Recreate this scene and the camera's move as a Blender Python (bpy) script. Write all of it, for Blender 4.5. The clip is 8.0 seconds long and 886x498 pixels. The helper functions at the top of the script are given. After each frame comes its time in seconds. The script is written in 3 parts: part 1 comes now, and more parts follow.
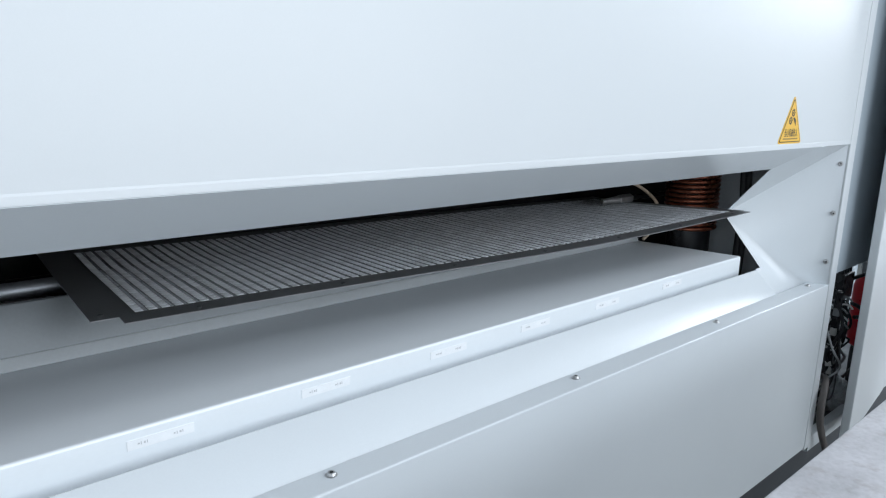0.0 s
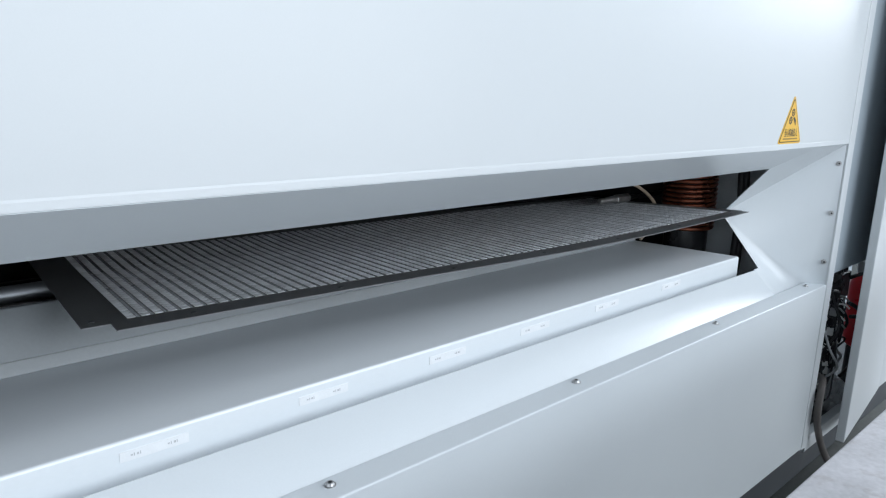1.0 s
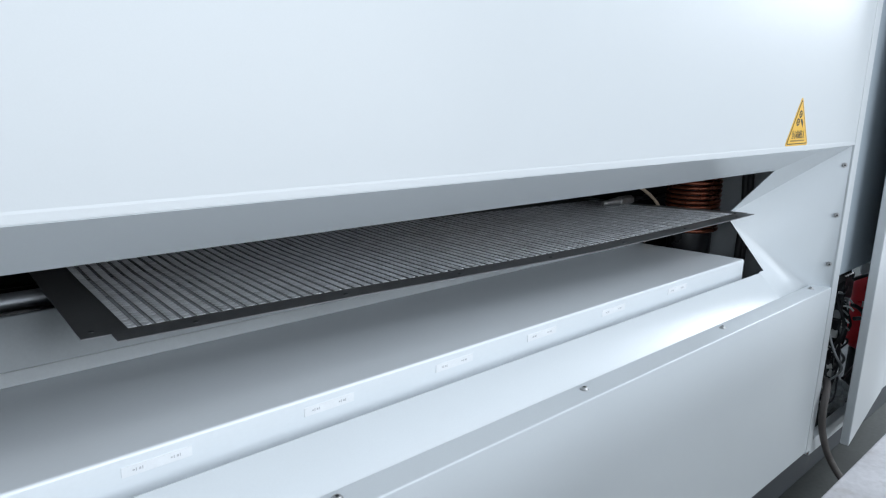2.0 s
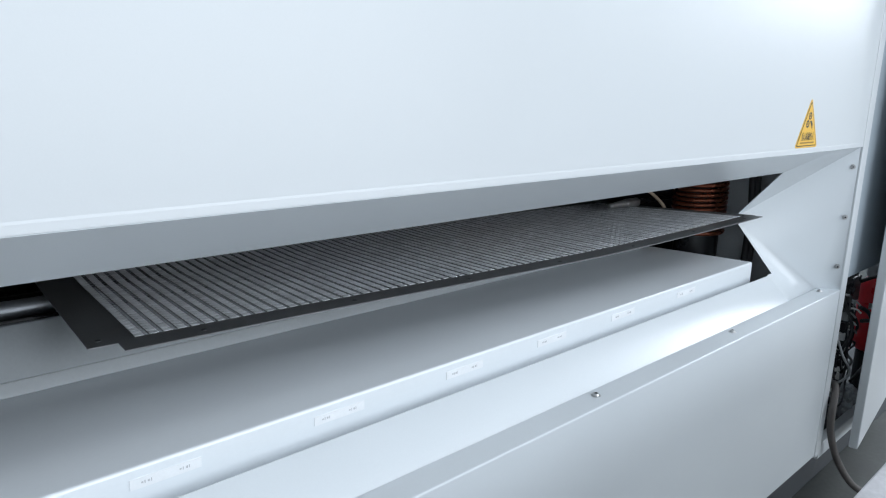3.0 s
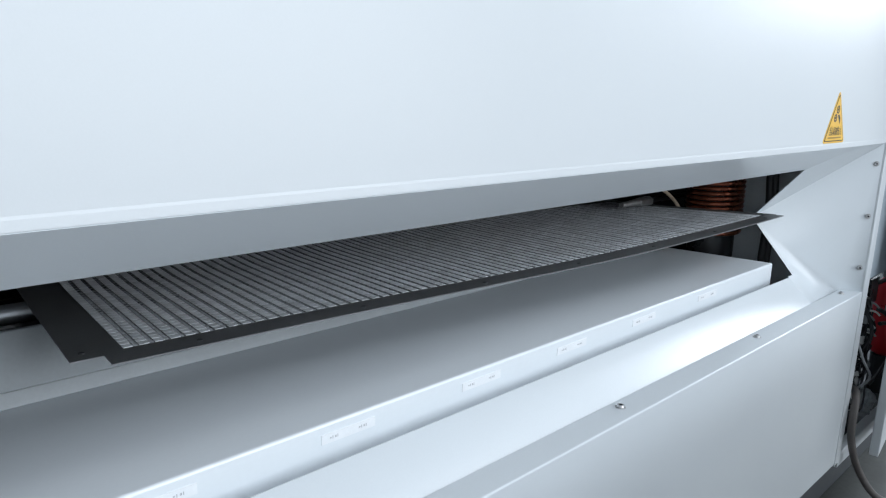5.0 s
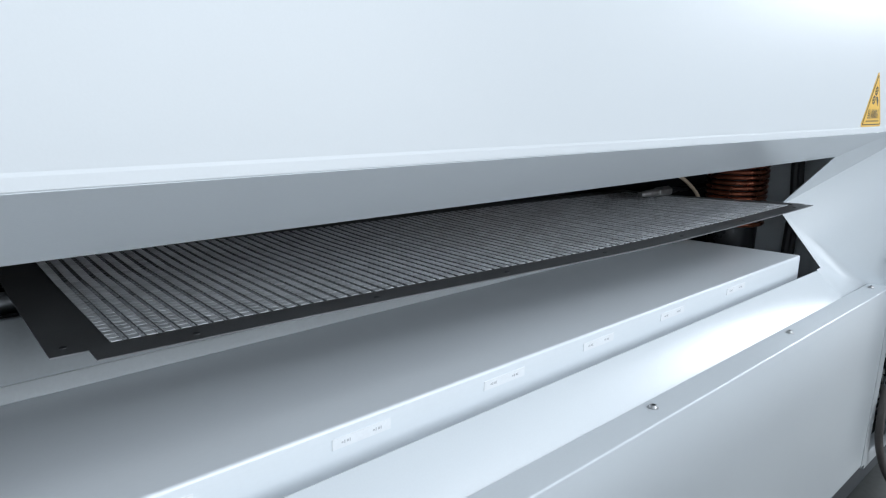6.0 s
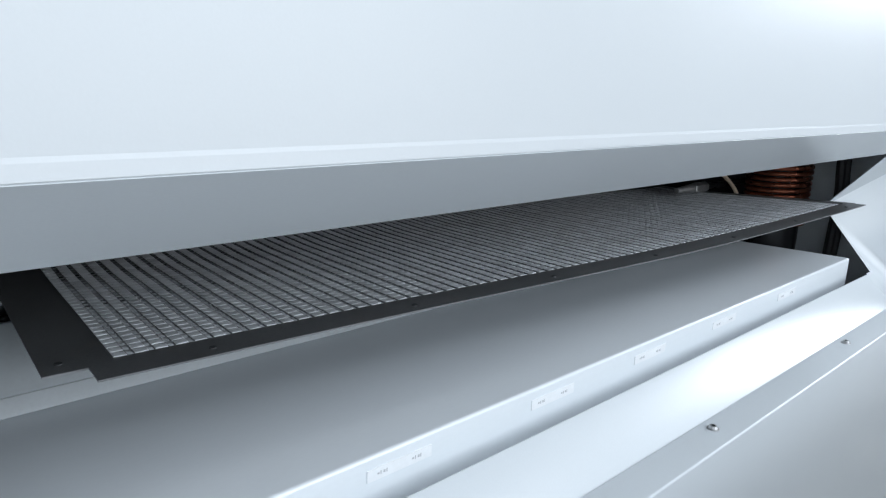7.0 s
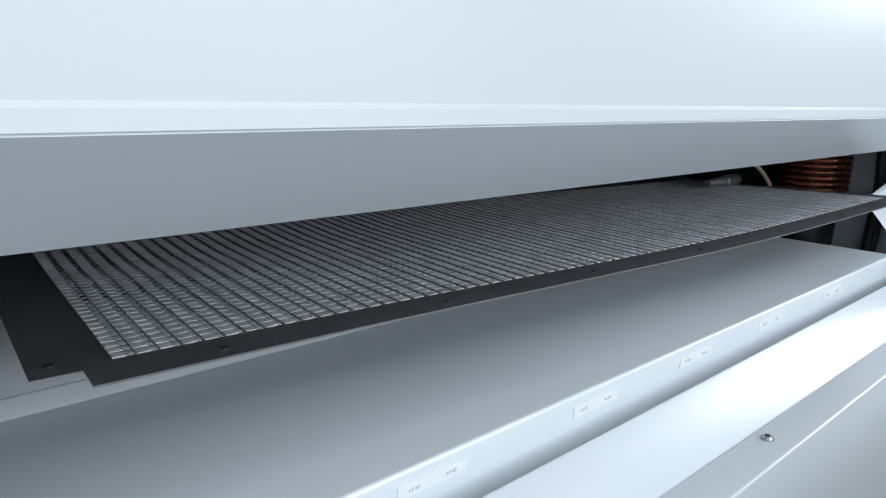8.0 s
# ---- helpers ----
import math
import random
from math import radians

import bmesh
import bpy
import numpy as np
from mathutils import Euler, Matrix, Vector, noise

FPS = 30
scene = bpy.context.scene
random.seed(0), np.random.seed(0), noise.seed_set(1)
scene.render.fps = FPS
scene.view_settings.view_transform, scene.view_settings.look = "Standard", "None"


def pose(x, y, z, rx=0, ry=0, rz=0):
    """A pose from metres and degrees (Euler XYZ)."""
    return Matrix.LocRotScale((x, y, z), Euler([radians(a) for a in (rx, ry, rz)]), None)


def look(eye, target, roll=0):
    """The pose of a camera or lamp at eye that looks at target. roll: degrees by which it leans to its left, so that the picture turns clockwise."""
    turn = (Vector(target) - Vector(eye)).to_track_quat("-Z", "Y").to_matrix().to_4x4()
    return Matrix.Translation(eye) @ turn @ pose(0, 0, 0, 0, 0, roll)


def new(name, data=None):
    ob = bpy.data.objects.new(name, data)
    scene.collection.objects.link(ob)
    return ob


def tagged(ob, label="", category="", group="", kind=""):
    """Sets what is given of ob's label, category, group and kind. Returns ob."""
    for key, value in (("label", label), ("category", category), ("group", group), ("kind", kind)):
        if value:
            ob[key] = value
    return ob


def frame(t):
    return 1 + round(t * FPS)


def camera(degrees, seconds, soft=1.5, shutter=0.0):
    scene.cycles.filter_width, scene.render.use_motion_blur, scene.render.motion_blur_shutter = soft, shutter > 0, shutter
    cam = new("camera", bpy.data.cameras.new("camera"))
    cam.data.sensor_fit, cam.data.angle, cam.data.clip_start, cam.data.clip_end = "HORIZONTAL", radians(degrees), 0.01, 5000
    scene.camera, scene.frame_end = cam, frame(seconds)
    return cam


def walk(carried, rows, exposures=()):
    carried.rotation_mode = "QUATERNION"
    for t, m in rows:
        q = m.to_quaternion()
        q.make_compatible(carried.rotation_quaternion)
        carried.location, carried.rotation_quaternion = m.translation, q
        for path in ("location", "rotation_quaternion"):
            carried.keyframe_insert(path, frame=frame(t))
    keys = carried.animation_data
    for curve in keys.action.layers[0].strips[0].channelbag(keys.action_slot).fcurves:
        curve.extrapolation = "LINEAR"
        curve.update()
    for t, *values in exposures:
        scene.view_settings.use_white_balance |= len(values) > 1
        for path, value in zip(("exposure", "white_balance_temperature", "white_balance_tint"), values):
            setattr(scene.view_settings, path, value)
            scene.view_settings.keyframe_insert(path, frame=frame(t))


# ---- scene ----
cam = camera(66.0, 8.0, soft=1.2)
PATH = [
    (0, (-2.336, -0.767, 1.315), (-1.044, 0.695, 0.877), 1.4),
    (0.5, (-2.331, -0.748, 1.315), (-1.026, 0.703, 0.876), 1.4),
    (1, (-2.329, -0.739, 1.321), (-1.021, 0.706, 0.874), 1.5),
    (1.5, (-2.325, -0.719, 1.325), (-1.01, 0.72, 0.874), 1.6),
    (3, (-2.328, -0.679, 1.329), (-1.009, 0.757, 0.884), 1.3),
    (3.5, (-2.32, -0.65, 1.326), (-0.997, 0.783, 0.88), 1.4),
    (4, (-2.312, -0.631, 1.331), (-0.987, 0.8, 0.886), 1.3),
    (4.5, (-2.306, -0.616, 1.327), (-0.978, 0.811, 0.884), 1.3),
    (6, (-2.253, -0.5, 1.269), (-0.921, 0.923, 0.819), 1.4),
    (6.5, (-2.237, -0.443, 1.265), (-0.909, 0.979, 0.802), 1.8),
    (7, (-2.216, -0.376, 1.255), (-0.893, 1.047, 0.779), 2.2),
    (7.5, (-2.195, -0.329, 1.237), (-0.881, 1.102, 0.76), 2.3),
    (8, (-2.185, -0.292, 1.227), (-0.877, 1.14, 0.738), 2.5),
]
walk(cam, [(t, look(eye, target, roll)) for t, eye, target, roll in PATH])

# ---------------------------------------------------------------- light
world = bpy.data.worlds.new("world")
scene.world = world
world.use_nodes = True
wn = world.node_tree.nodes
sky = wn.new("ShaderNodeTexSky")
sky.sky_type, sky.sun_disc = "NISHITA", False
sky.sun_elevation, sky.sun_rotation = radians(40), radians(120)
wn["Background"].inputs["Strength"].default_value = 0.1
world.node_tree.links.new(sky.outputs[0], wn["Background"].inputs["Color"])


def area_lamp(name, eye, target, w, h, power, colour):
    data = bpy.data.lights.new(name, "AREA")
    data.shape, data.size, data.size_y, data.energy, data.color = "RECTANGLE", w, h, power, colour
    ob = new(name, data)
    ob.matrix_world = look(eye, target)
    return ob


DAY = (0.87, 0.935, 1.0)
area_lamp("gate_light", (13.8, -2.6, 6.2), (0, -2.6, 6.2), 5.0, 6.0, 1550, DAY)
area_lamp("skylight_light", (2.0, -9.0, 9.85), (2.0, -9.0, 0), 15, 7.0, 1050, DAY)
area_lamp("west_window_light", (-12.8, -5.0, 3.8), (0, -5.0, 3.8), 12, 4.8, 400, DAY)
# unseen fill lamp from the front, added to brighten slot, tray and hood
area_lamp("south_fill_light", (4.0, -13.8, 4.5), (4.0, 0, 4.5), 14, 8.6, 2080, DAY)
scene.view_settings.exposure = -0.34


# ---------------------------------------------------------------- materials
def node_mat(name):
    m = bpy.data.materials.new(name)
    m.use_nodes = True
    nt = m.node_tree
    return m, nt, nt.nodes["Principled BSDF"]


def surface(name, colour, rough=0.5, metal=0.0, var=0.06, scale=6.0, bump=0.0, bump_scale=200.0, stretch=(1, 1, 1),
            rough_var=0.08, dirt=None, dirt_amount=0.0, coat=0.0, spec=0.5):
    """A painted, cast or rolled surface: tone varied at two sizes, gloss varied, fine relief."""
    m, nt, p = node_mat(name)
    n, l = nt.nodes, nt.links
    tc = n.new("ShaderNodeTexCoord")
    mp = n.new("ShaderNodeMapping")
    mp.inputs["Scale"].default_value = stretch
    l.new(tc.outputs["Object"], mp.inputs["Vector"])
    big = n.new("ShaderNodeTexNoise")
    big.inputs["Scale"].default_value, big.inputs["Detail"].default_value = scale, 5
    fine = n.new("ShaderNodeTexNoise")
    fine.inputs["Scale"].default_value, fine.inputs["Detail"].default_value = bump_scale, 3
    l.new(mp.outputs[0], big.inputs["Vector"])
    l.new(mp.outputs[0], fine.inputs["Vector"])
    ramp = n.new("ShaderNodeMapRange")
    ramp.inputs["From Min"].default_value, ramp.inputs["From Max"].default_value = 0.3, 0.7
    ramp.inputs["To Min"].default_value, ramp.inputs["To Max"].default_value = 1 - var, 1 + var
    l.new(big.outputs["Fac"], ramp.inputs["Value"])
    grain = n.new("ShaderNodeMapRange")
    grain.inputs["From Min"].default_value, grain.inputs["From Max"].default_value = 0.3, 0.7
    grain.inputs["To Min"].default_value, grain.inputs["To Max"].default_value = 1 - var * 0.5, 1 + var * 0.5
    l.new(fine.outputs["Fac"], grain.inputs["Value"])
    mul = n.new("ShaderNodeMath")
    mul.operation = "MULTIPLY"
    l.new(ramp.outputs[0], mul.inputs[0])
    l.new(grain.outputs[0], mul.inputs[1])
    tint = n.new("ShaderNodeVectorMath")
    tint.operation = "SCALE"
    tint.inputs[0].default_value = colour
    l.new(mul.outputs[0], tint.inputs["Scale"])
    out = tint.outputs[0]
    if dirt:
        spots = n.new("ShaderNodeTexNoise")
        spots.inputs["Scale"].default_value, spots.inputs["Detail"].default_value = scale * 2.3, 8
        l.new(mp.outputs[0], spots.inputs["Vector"])
        cut = n.new("ShaderNodeMapRange")
        cut.inputs["From Min"].default_value, cut.inputs["From Max"].default_value = 0.55, 0.75
        cut.inputs["To Max"].default_value = dirt_amount
        l.new(spots.outputs["Fac"], cut.inputs["Value"])
        mix = n.new("ShaderNodeMix")
        mix.data_type = "RGBA"
        l.new(cut.outputs[0], mix.inputs["Factor"])
        l.new(out, mix.inputs["A"])
        mix.inputs["B"].default_value = (*dirt, 1)
        out = mix.outputs["Result"]
    l.new(out, p.inputs["Base Color"])
    rr = n.new("ShaderNodeMapRange")
    rr.inputs["To Min"].default_value, rr.inputs["To Max"].default_value = max(0.02, rough - rough_var), rough + rough_var
    l.new(big.outputs["Fac"], rr.inputs["Value"])
    l.new(rr.outputs[0], p.inputs["Roughness"])
    p.inputs["Metallic"].default_value = metal
    p.inputs["Specular IOR Level"].default_value = spec
    p.inputs["Coat Weight"].default_value = coat
    if bump:
        b = n.new("ShaderNodeBump")
        b.inputs["Strength"].default_value, b.inputs["Distance"].default_value = bump, 0.001
        l.new(fine.outputs["Fac"], b.inputs["Height"])
        l.new(b.outputs[0], p.inputs["Normal"])
    return m


WHITE = surface("white_powder_coat", (0.60, 0.628, 0.647), 0.34, var=0.012, scale=1.5, bump=0.03, bump_scale=420, rough_var=0.02)
WHITE_SATIN = surface("white_satin_coat", (0.67, 0.708, 0.735), 0.25, var=0.02, scale=1.8, bump=0.04, bump_scale=380, rough_var=0.02)
GREY = surface("slate_grey_paint", (0.33, 0.38, 0.42), 0.42, var=0.04, scale=3, bump=0.08, bump_scale=260)
PALE_GREY = surface("pale_grey_paint", (0.68, 0.72, 0.75), 0.4, var=0.05, scale=3, bump=0.08, bump_scale=260)
PLINTH = surface("dark_grey_plinth_paint", (0.042, 0.048, 0.055), 0.5, var=0.12, scale=4, bump=0.1, dirt=(0.09, 0.09, 0.085), dirt_amount=0.4)
TRAY = surface("satin_galvanised_steel", (0.76, 0.80, 0.83), 0.29, metal=0.08, var=0.015, scale=3.0, bump=0.03, bump_scale=220, stretch=(0.5, 1.3, 1), rough_var=0.015)
LIP = surface("dull_galvanised_steel", (0.46, 0.485, 0.50), 0.45, metal=0.12, var=0.05, scale=4, bump=0.06, bump_scale=200, rough_var=0.05)
# guide plate steel: base colour kept dark to carry the shade beneath the sheet
GUIDE = surface("shade_toned_guide_steel", (0.155, 0.17, 0.18), 0.42, metal=0.2, var=0.06, scale=4, bump=0.08, bump_scale=160, rough_var=0.06)
SHEET = surface("rolled_steel", (0.185, 0.19, 0.195), 0.42, metal=0.4, var=0.16, scale=9, bump=0.1, bump_scale=300, rough_var=0.1, dirt=(0.26, 0.23, 0.21), dirt_amount=0.3)
PUNCH = surface("dark_punched_steel", (0.10, 0.10, 0.105), 0.45, metal=0.6, var=0.15, scale=60)
CHROME = surface("ground_steel", (0.40, 0.42, 0.45), 0.5, metal=1.0, var=0.05, scale=20, rough_var=0.06, dirt=(0.1, 0.1, 0.1), dirt_amount=0.35)
ZINC = surface("zinc_plated_steel", (0.52, 0.52, 0.52), 0.38, metal=0.9, var=0.12, scale=60, bump=0.05)
COPPER = surface("enamelled_copper", (0.33, 0.108, 0.062), 0.28, metal=0.85, var=0.2, scale=14, bump=0.04, dirt=(0.05, 0.03, 0.025), dirt_amount=0.5)
BLACK = surface("black_steel", (0.018, 0.018, 0.02), 0.28, var=0.2, scale=12, bump=0.04)
BLACK_MATT = surface("black_rubber", (0.02, 0.02, 0.022), 0.55, var=0.2, scale=20, bump=0.1)
DARK = surface("oily_dark_iron", (0.028, 0.029, 0.031), 0.55, var=0.25, scale=7, bump=0.2, bump_scale=90)
RED = surface("red_enamel", (0.62, 0.016, 0.026), 0.3, var=0.08, scale=9, bump=0.04, dirt=(0.05, 0.01, 0.01), dirt_amount=0.35)
BEIGE = surface("beige_cable_jacket", (0.50, 0.40, 0.30), 0.5, var=0.08, scale=40)
WHITE_PLASTIC = surface("white_plastic", (0.80, 0.80, 0.78), 0.45, var=0.06, scale=30)
GREY_PLASTIC = surface("grey_plastic", (0.30, 0.31, 0.32), 0.45, var=0.1, scale=30)
HOSE = surface("grey_brown_hose_sleeve", (0.095, 0.085, 0.08), 0.62, var=0.2, scale=25, bump=0.35, bump_scale=240)
YELLOW = surface("yellow_vinyl", (0.78, 0.46, 0.05), 0.35, var=0.03, scale=30, rough_var=0.04)
INK = surface("black_print", (0.03, 0.028, 0.025), 0.5, var=0.1, scale=60)
BROWN_INK = surface("thin_brown_print", (0.28, 0.17, 0.03), 0.5, var=0.3, scale=400)
PAPER = surface("white_label_paper", (0.82, 0.84, 0.86), 0.55, var=0.03, scale=40)
PALE_INK = surface("pale_grey_print", (0.52, 0.53, 0.55), 0.55, var=0.2, scale=300)
CONCRETE = surface("sealed_concrete", (0.046, 0.053, 0.050), 0.5, var=0.3, scale=1.6, bump=0.2, bump_scale=60, dirt=(0.03, 0.033, 0.033), dirt_amount=0.7, rough_var=0.15)
PLASTER = surface("pale_hall_cladding", (0.62, 0.65, 0.67), 0.6, var=0.05, scale=0.6, stretch=(6, 6, 0.3))


def film_material():
    m, nt, p = node_mat("clear_plastic_film")
    p.inputs["Base Color"].default_value = (0.75, 0.78, 0.8, 1)
    p.inputs["Roughness"].default_value = 0.16
    p.inputs["Alpha"].default_value = 0.52
    n, l = nt.nodes, nt.links
    tc = n.new("ShaderNodeTexCoord")
    tex = n.new("ShaderNodeTexNoise")
    tex.inputs["Scale"].default_value, tex.inputs["Detail"].default_value = 28, 6
    l.new(tc.outputs["Object"], tex.inputs["Vector"])
    b = n.new("ShaderNodeBump")
    b.inputs["Strength"].default_value, b.inputs["Distance"].default_value = 0.7, 0.01
    l.new(tex.outputs["Fac"], b.inputs["Height"])
    l.new(b.outputs[0], p.inputs["Normal"])
    return m


FILM = film_material()


# ---------------------------------------------------------------- mesh helpers
def thing(name, label, category, group="", kind="", at=(0, 0, 0)):
    ob = tagged(new(name), label, category, group, kind)
    ob.matrix_world = pose(*at)
    return ob


def link(name, bm, material, parent=None, label="", smooth=False):
    bmesh.ops.recalc_face_normals(bm, faces=bm.faces[:])
    me = bpy.data.meshes.new(name)
    if smooth:
        for f in bm.faces:
            f.smooth = True
    bm.to_mesh(me)
    bm.free()
    if smooth:
        me.set_sharp_from_angle(angle=radians(40))
    me.materials.append(material)
    ob = new(name, me)
    if parent is not None:
        ob.parent = parent
        back = Matrix.Identity(4)
        up = parent
        while up is not None:
            back = up.matrix_basis @ back
            up = up.parent
        ob.matrix_parent_inverse = back.inverted()
    return tagged(ob, label)


def part(name, bm, material, parent, label="", smooth=False):
    return link(name, bm, material, parent, label, smooth)


def rounded(bm, width, segments=2, angle=30):
    edges = [e for e in bm.edges if len(e.link_faces) == 2 and e.calc_face_angle(0) > radians(angle)]
    if width and edges:
        bmesh.ops.bevel(bm, geom=edges, offset=width, segments=segments, affect="EDGES", profile=0.5)
    return bm


def box(x0, x1, y0, y1, z0, z1, bevel=0.0, bm=None):
    bm = bm or bmesh.new()
    made = bmesh.ops.create_cube(bm, size=1.0, matrix=Matrix.LocRotScale(((x0 + x1) / 2, (y0 + y1) / 2, (z0 + z1) / 2), None, (x1 - x0, y1 - y0, z1 - z0)))
    return rounded(bm, bevel) if bevel else bm


def profile_x(points, x0, x1, bevel=0.0, segments=2):
    """A closed outline of (y, z) drawn out along x."""
    bm = bmesh.new()
    a = [bm.verts.new((x0, y, z)) for y, z in points]
    b = [bm.verts.new((x1, y, z)) for y, z in points]
    bm.faces.new(a)
    bm.faces.new(b[::-1])
    k = len(points)
    for i in range(k):
        bm.faces.new((a[i], b[i], b[(i + 1) % k], a[(i + 1) % k]))
    bmesh.ops.recalc_face_normals(bm, faces=bm.faces[:])
    return rounded(bm, bevel, segments)


def bent_x(line, x0, x1, thick, bevel=0.002, segments=2):
    """Folded sheet metal: an open line of (y, z), given a thickness to its left, drawn out along x."""
    pts = [Vector(p) for p in line]
    inner = []
    for i, p in enumerate(pts):
        ways = []
        if i > 0:
            ways.append((p - pts[i - 1]).normalized())
        if i < len(pts) - 1:
            ways.append((pts[i + 1] - p).normalized())
        normals = [Vector((-w.y, w.x)) for w in ways]
        n = sum(normals, Vector((0, 0))).normalized()
        inner.append(p + n * (thick / max(0.3, n.dot(normals[0]))))
    return profile_x([tuple(p) for p in pts + inner[::-1]], x0, x1, bevel, segments)


def fillet(line, radius, steps=5):
    """An open line of (y, z) with its inner corners rounded."""
    pts = [Vector(p) for p in line]
    out = [pts[0]]
    for a, b, c in zip(pts, pts[1:], pts[2:]):
        u, w = (a - b).normalized(), (c - b).normalized()
        half = u.angle(w) / 2
        r = min(radius, 0.45 * min((a - b).length, (c - b).length) * math.tan(half))
        d = r / math.tan(half)
        mid = b + (u + w).normalized() * (r / math.sin(half))
        p, q = b + u * d - mid, b + w * d - mid
        turn = p.angle_signed(q)
        for k in range(steps + 1):
            ang = -turn * k / steps
            out.append(mid + Vector((p.x * math.cos(ang) - p.y * math.sin(ang), p.x * math.sin(ang) + p.y * math.cos(ang))))
    out.append(pts[-1])
    return [tuple(p) for p in out]


def rod(p0, p1, radius, sides=24, bevel=0.0, r2=None):
    p0, p1 = Vector(p0), Vector(p1)
    bm = bmesh.new()
    m = Matrix.Translation((p0 + p1) / 2) @ (p1 - p0).to_track_quat("Z", "Y").to_matrix().to_4x4()
    bmesh.ops.create_cone(bm, cap_ends=True, segments=sides, radius1=radius, radius2=radius if r2 is None else r2, depth=(p1 - p0).length, matrix=m)
    return rounded(bm, bevel, 2, 50) if bevel else bm


def tube(points, radius, sides=10, smooth_steps=6, bm=None, closed=False):
    """A round cable along a smooth line through the points."""
    pts = [Vector(p) for p in points]
    line = []
    k = len(pts)
    for i in range(k - 1):
        a, b, c, d = pts[max(i - 1, 0)], pts[i], pts[i + 1], pts[min(i + 2, k - 1)]
        for s in range(smooth_steps):
            t = s / smooth_steps
            line.append(0.5 * (2 * b + (c - a) * t + (2 * a - 5 * b + 4 * c - d) * t * t + (3 * b - a - 3 * c + d) * t ** 3))
    line.append(pts[-1])
    bm = bm or bmesh.new()
    rings, side = [], None
    for i, p in enumerate(line):
        way = (line[min(i + 1, len(line) - 1)] - line[max(i - 1, 0)]).normalized()
        if side is None:
            side = way.orthogonal().normalized()
        side = (side - way * side.dot(way)).normalized()
        other = way.cross(side)
        rings.append([bm.verts.new(p + radius * (math.cos(2 * math.pi * j / sides) * side + math.sin(2 * math.pi * j / sides) * other)) for j in range(sides)])
    for r, q in zip(rings, rings[1:]):
        for j in range(sides):
            bm.faces.new((r[j], r[(j + 1) % sides], q[(j + 1) % sides], q[j]))
    bm.faces.new(rings[0])
    bm.faces.new(rings[-1][::-1])
    return bm


def plate_tri(points, thick_way):
    """A flat plate with straight sides: corner points, and the way and depth of its thickness."""
    bm = bmesh.new()
    t = Vector(thick_way)
    a = [bm.verts.new(p) for p in points]
    b = [bm.verts.new(Vector(p) + t) for p in points]
    bm.faces.new(a)
    bm.faces.new(b[::-1])
    k = len(points)
    for i in range(k):
        bm.faces.new((a[i], b[i], b[(i + 1) % k], a[(i + 1) % k]))
    return bm


# ---------------------------------------------------------------- the plan, in metres
# x runs along the machine's front, y into it, z up; the front face is y = 0.
LEFT, RIGHT = -3.0, 0.0
Z_PANEL = 1.20           # lower edge of the upper panel
LIP_Y, LIP_Z = 0.1335, 1.122   # inner edge of the slanted face under it
SILL_Y, SILL_Z = 0.128, 0.8155  # inner edge of the sloped sill
STRIP_Z = 0.7490          # flat strip with the screws
STRIP_Y = 0.056
FRONT_BOTTOM = 0.172
VEE = (-0.2125, 0.2686, 0.9656)
NOTCH_X = -0.2235

# ---------------------------------------------------------------- hall
HX0, HX1, HY0, HY1, HZ = -13.0, 14.0, -14.0, 7.0, 10.0
floor = tagged(link("floor", box(HX0, HX1, HY0, HY1, -0.2, 0.0), CONCRETE), "worn sealed grey concrete workshop floor", "floor", kind="structure")
roof = bmesh.new()
for x0, x1, y0, y1 in ((HX0, -5.6, HY0, HY1), (9.6, HX1, HY0, HY1), (-5.6, 9.6, HY0, -12.6), (-5.6, 9.6, -5.4, HY1)):
    box(x0, x1, y0, y1, HZ, HZ + 0.2, bm=roof)
tagged(link("ceiling", roof, PLASTER), "pale metal workshop roof with a wide skylight", "ceiling", kind="structure")
tagged(link("wall_north", box(HX0, HX1, HY1, HY1 + 0.25, 0, HZ), PLASTER), "pale clad workshop wall", "wall", kind="structure")


def wall_with_opening(name, along_x, at, span, opening, height):
    """A wall of 0.25 m with one opening right through it: (from, to, sill, head)."""
    a, b = span
    o0, o1, low, high = opening
    bm = bmesh.new()
    for u0, u1, z0, z1 in ((a, o0, 0, height), (o1, b, 0, height), (o0, o1, 0, low), (o0, o1, high, height)):
        if along_x:
            box(u0, u1, at, at + 0.25, z0, z1, bm=bm)
        else:
            box(at, at + 0.25, u0, u1, z0, z1, bm=bm)
    return tagged(link(name, bm, PLASTER), "pale clad workshop wall with a wide window", "wall", kind="structure")


wall_with_opening("wall_east", False, HX1, (HY0, HY1), (-5.2, 0.0, 3.1, 9.3), HZ)
wall_with_opening("wall_west", False, HX0 - 0.25, (HY0, HY1), (-11.1, 1.1, 1.3, 6.3), HZ)
# the south opening is invented to go with the front fill lamp
wall_with_opening("wall_south", True, HY0 - 0.25, (HX0, HX1), (-3.1, 11.1, 0.1, 8.9), HZ)

# ---------------------------------------------------------------- levelling machine
machine = thing("levelling_machine", "large white sheet metal levelling machine on dark plinth", "machine")

# upper panel: flat front, folded under at its lower edge, rounded towards the right end
part("upper_panel", bent_x(fillet([(0.055, 2.45), (0.0, 2.45), (0.0, Z_PANEL + 0.0125), (-0.0005, Z_PANEL + 0.0095), (-0.0009, Z_PANEL), (0.008, Z_PANEL)], 0.0004, 2), LEFT, RIGHT, 0.002, 0),
     WHITE, machine, "smooth white powder-coated front panel")
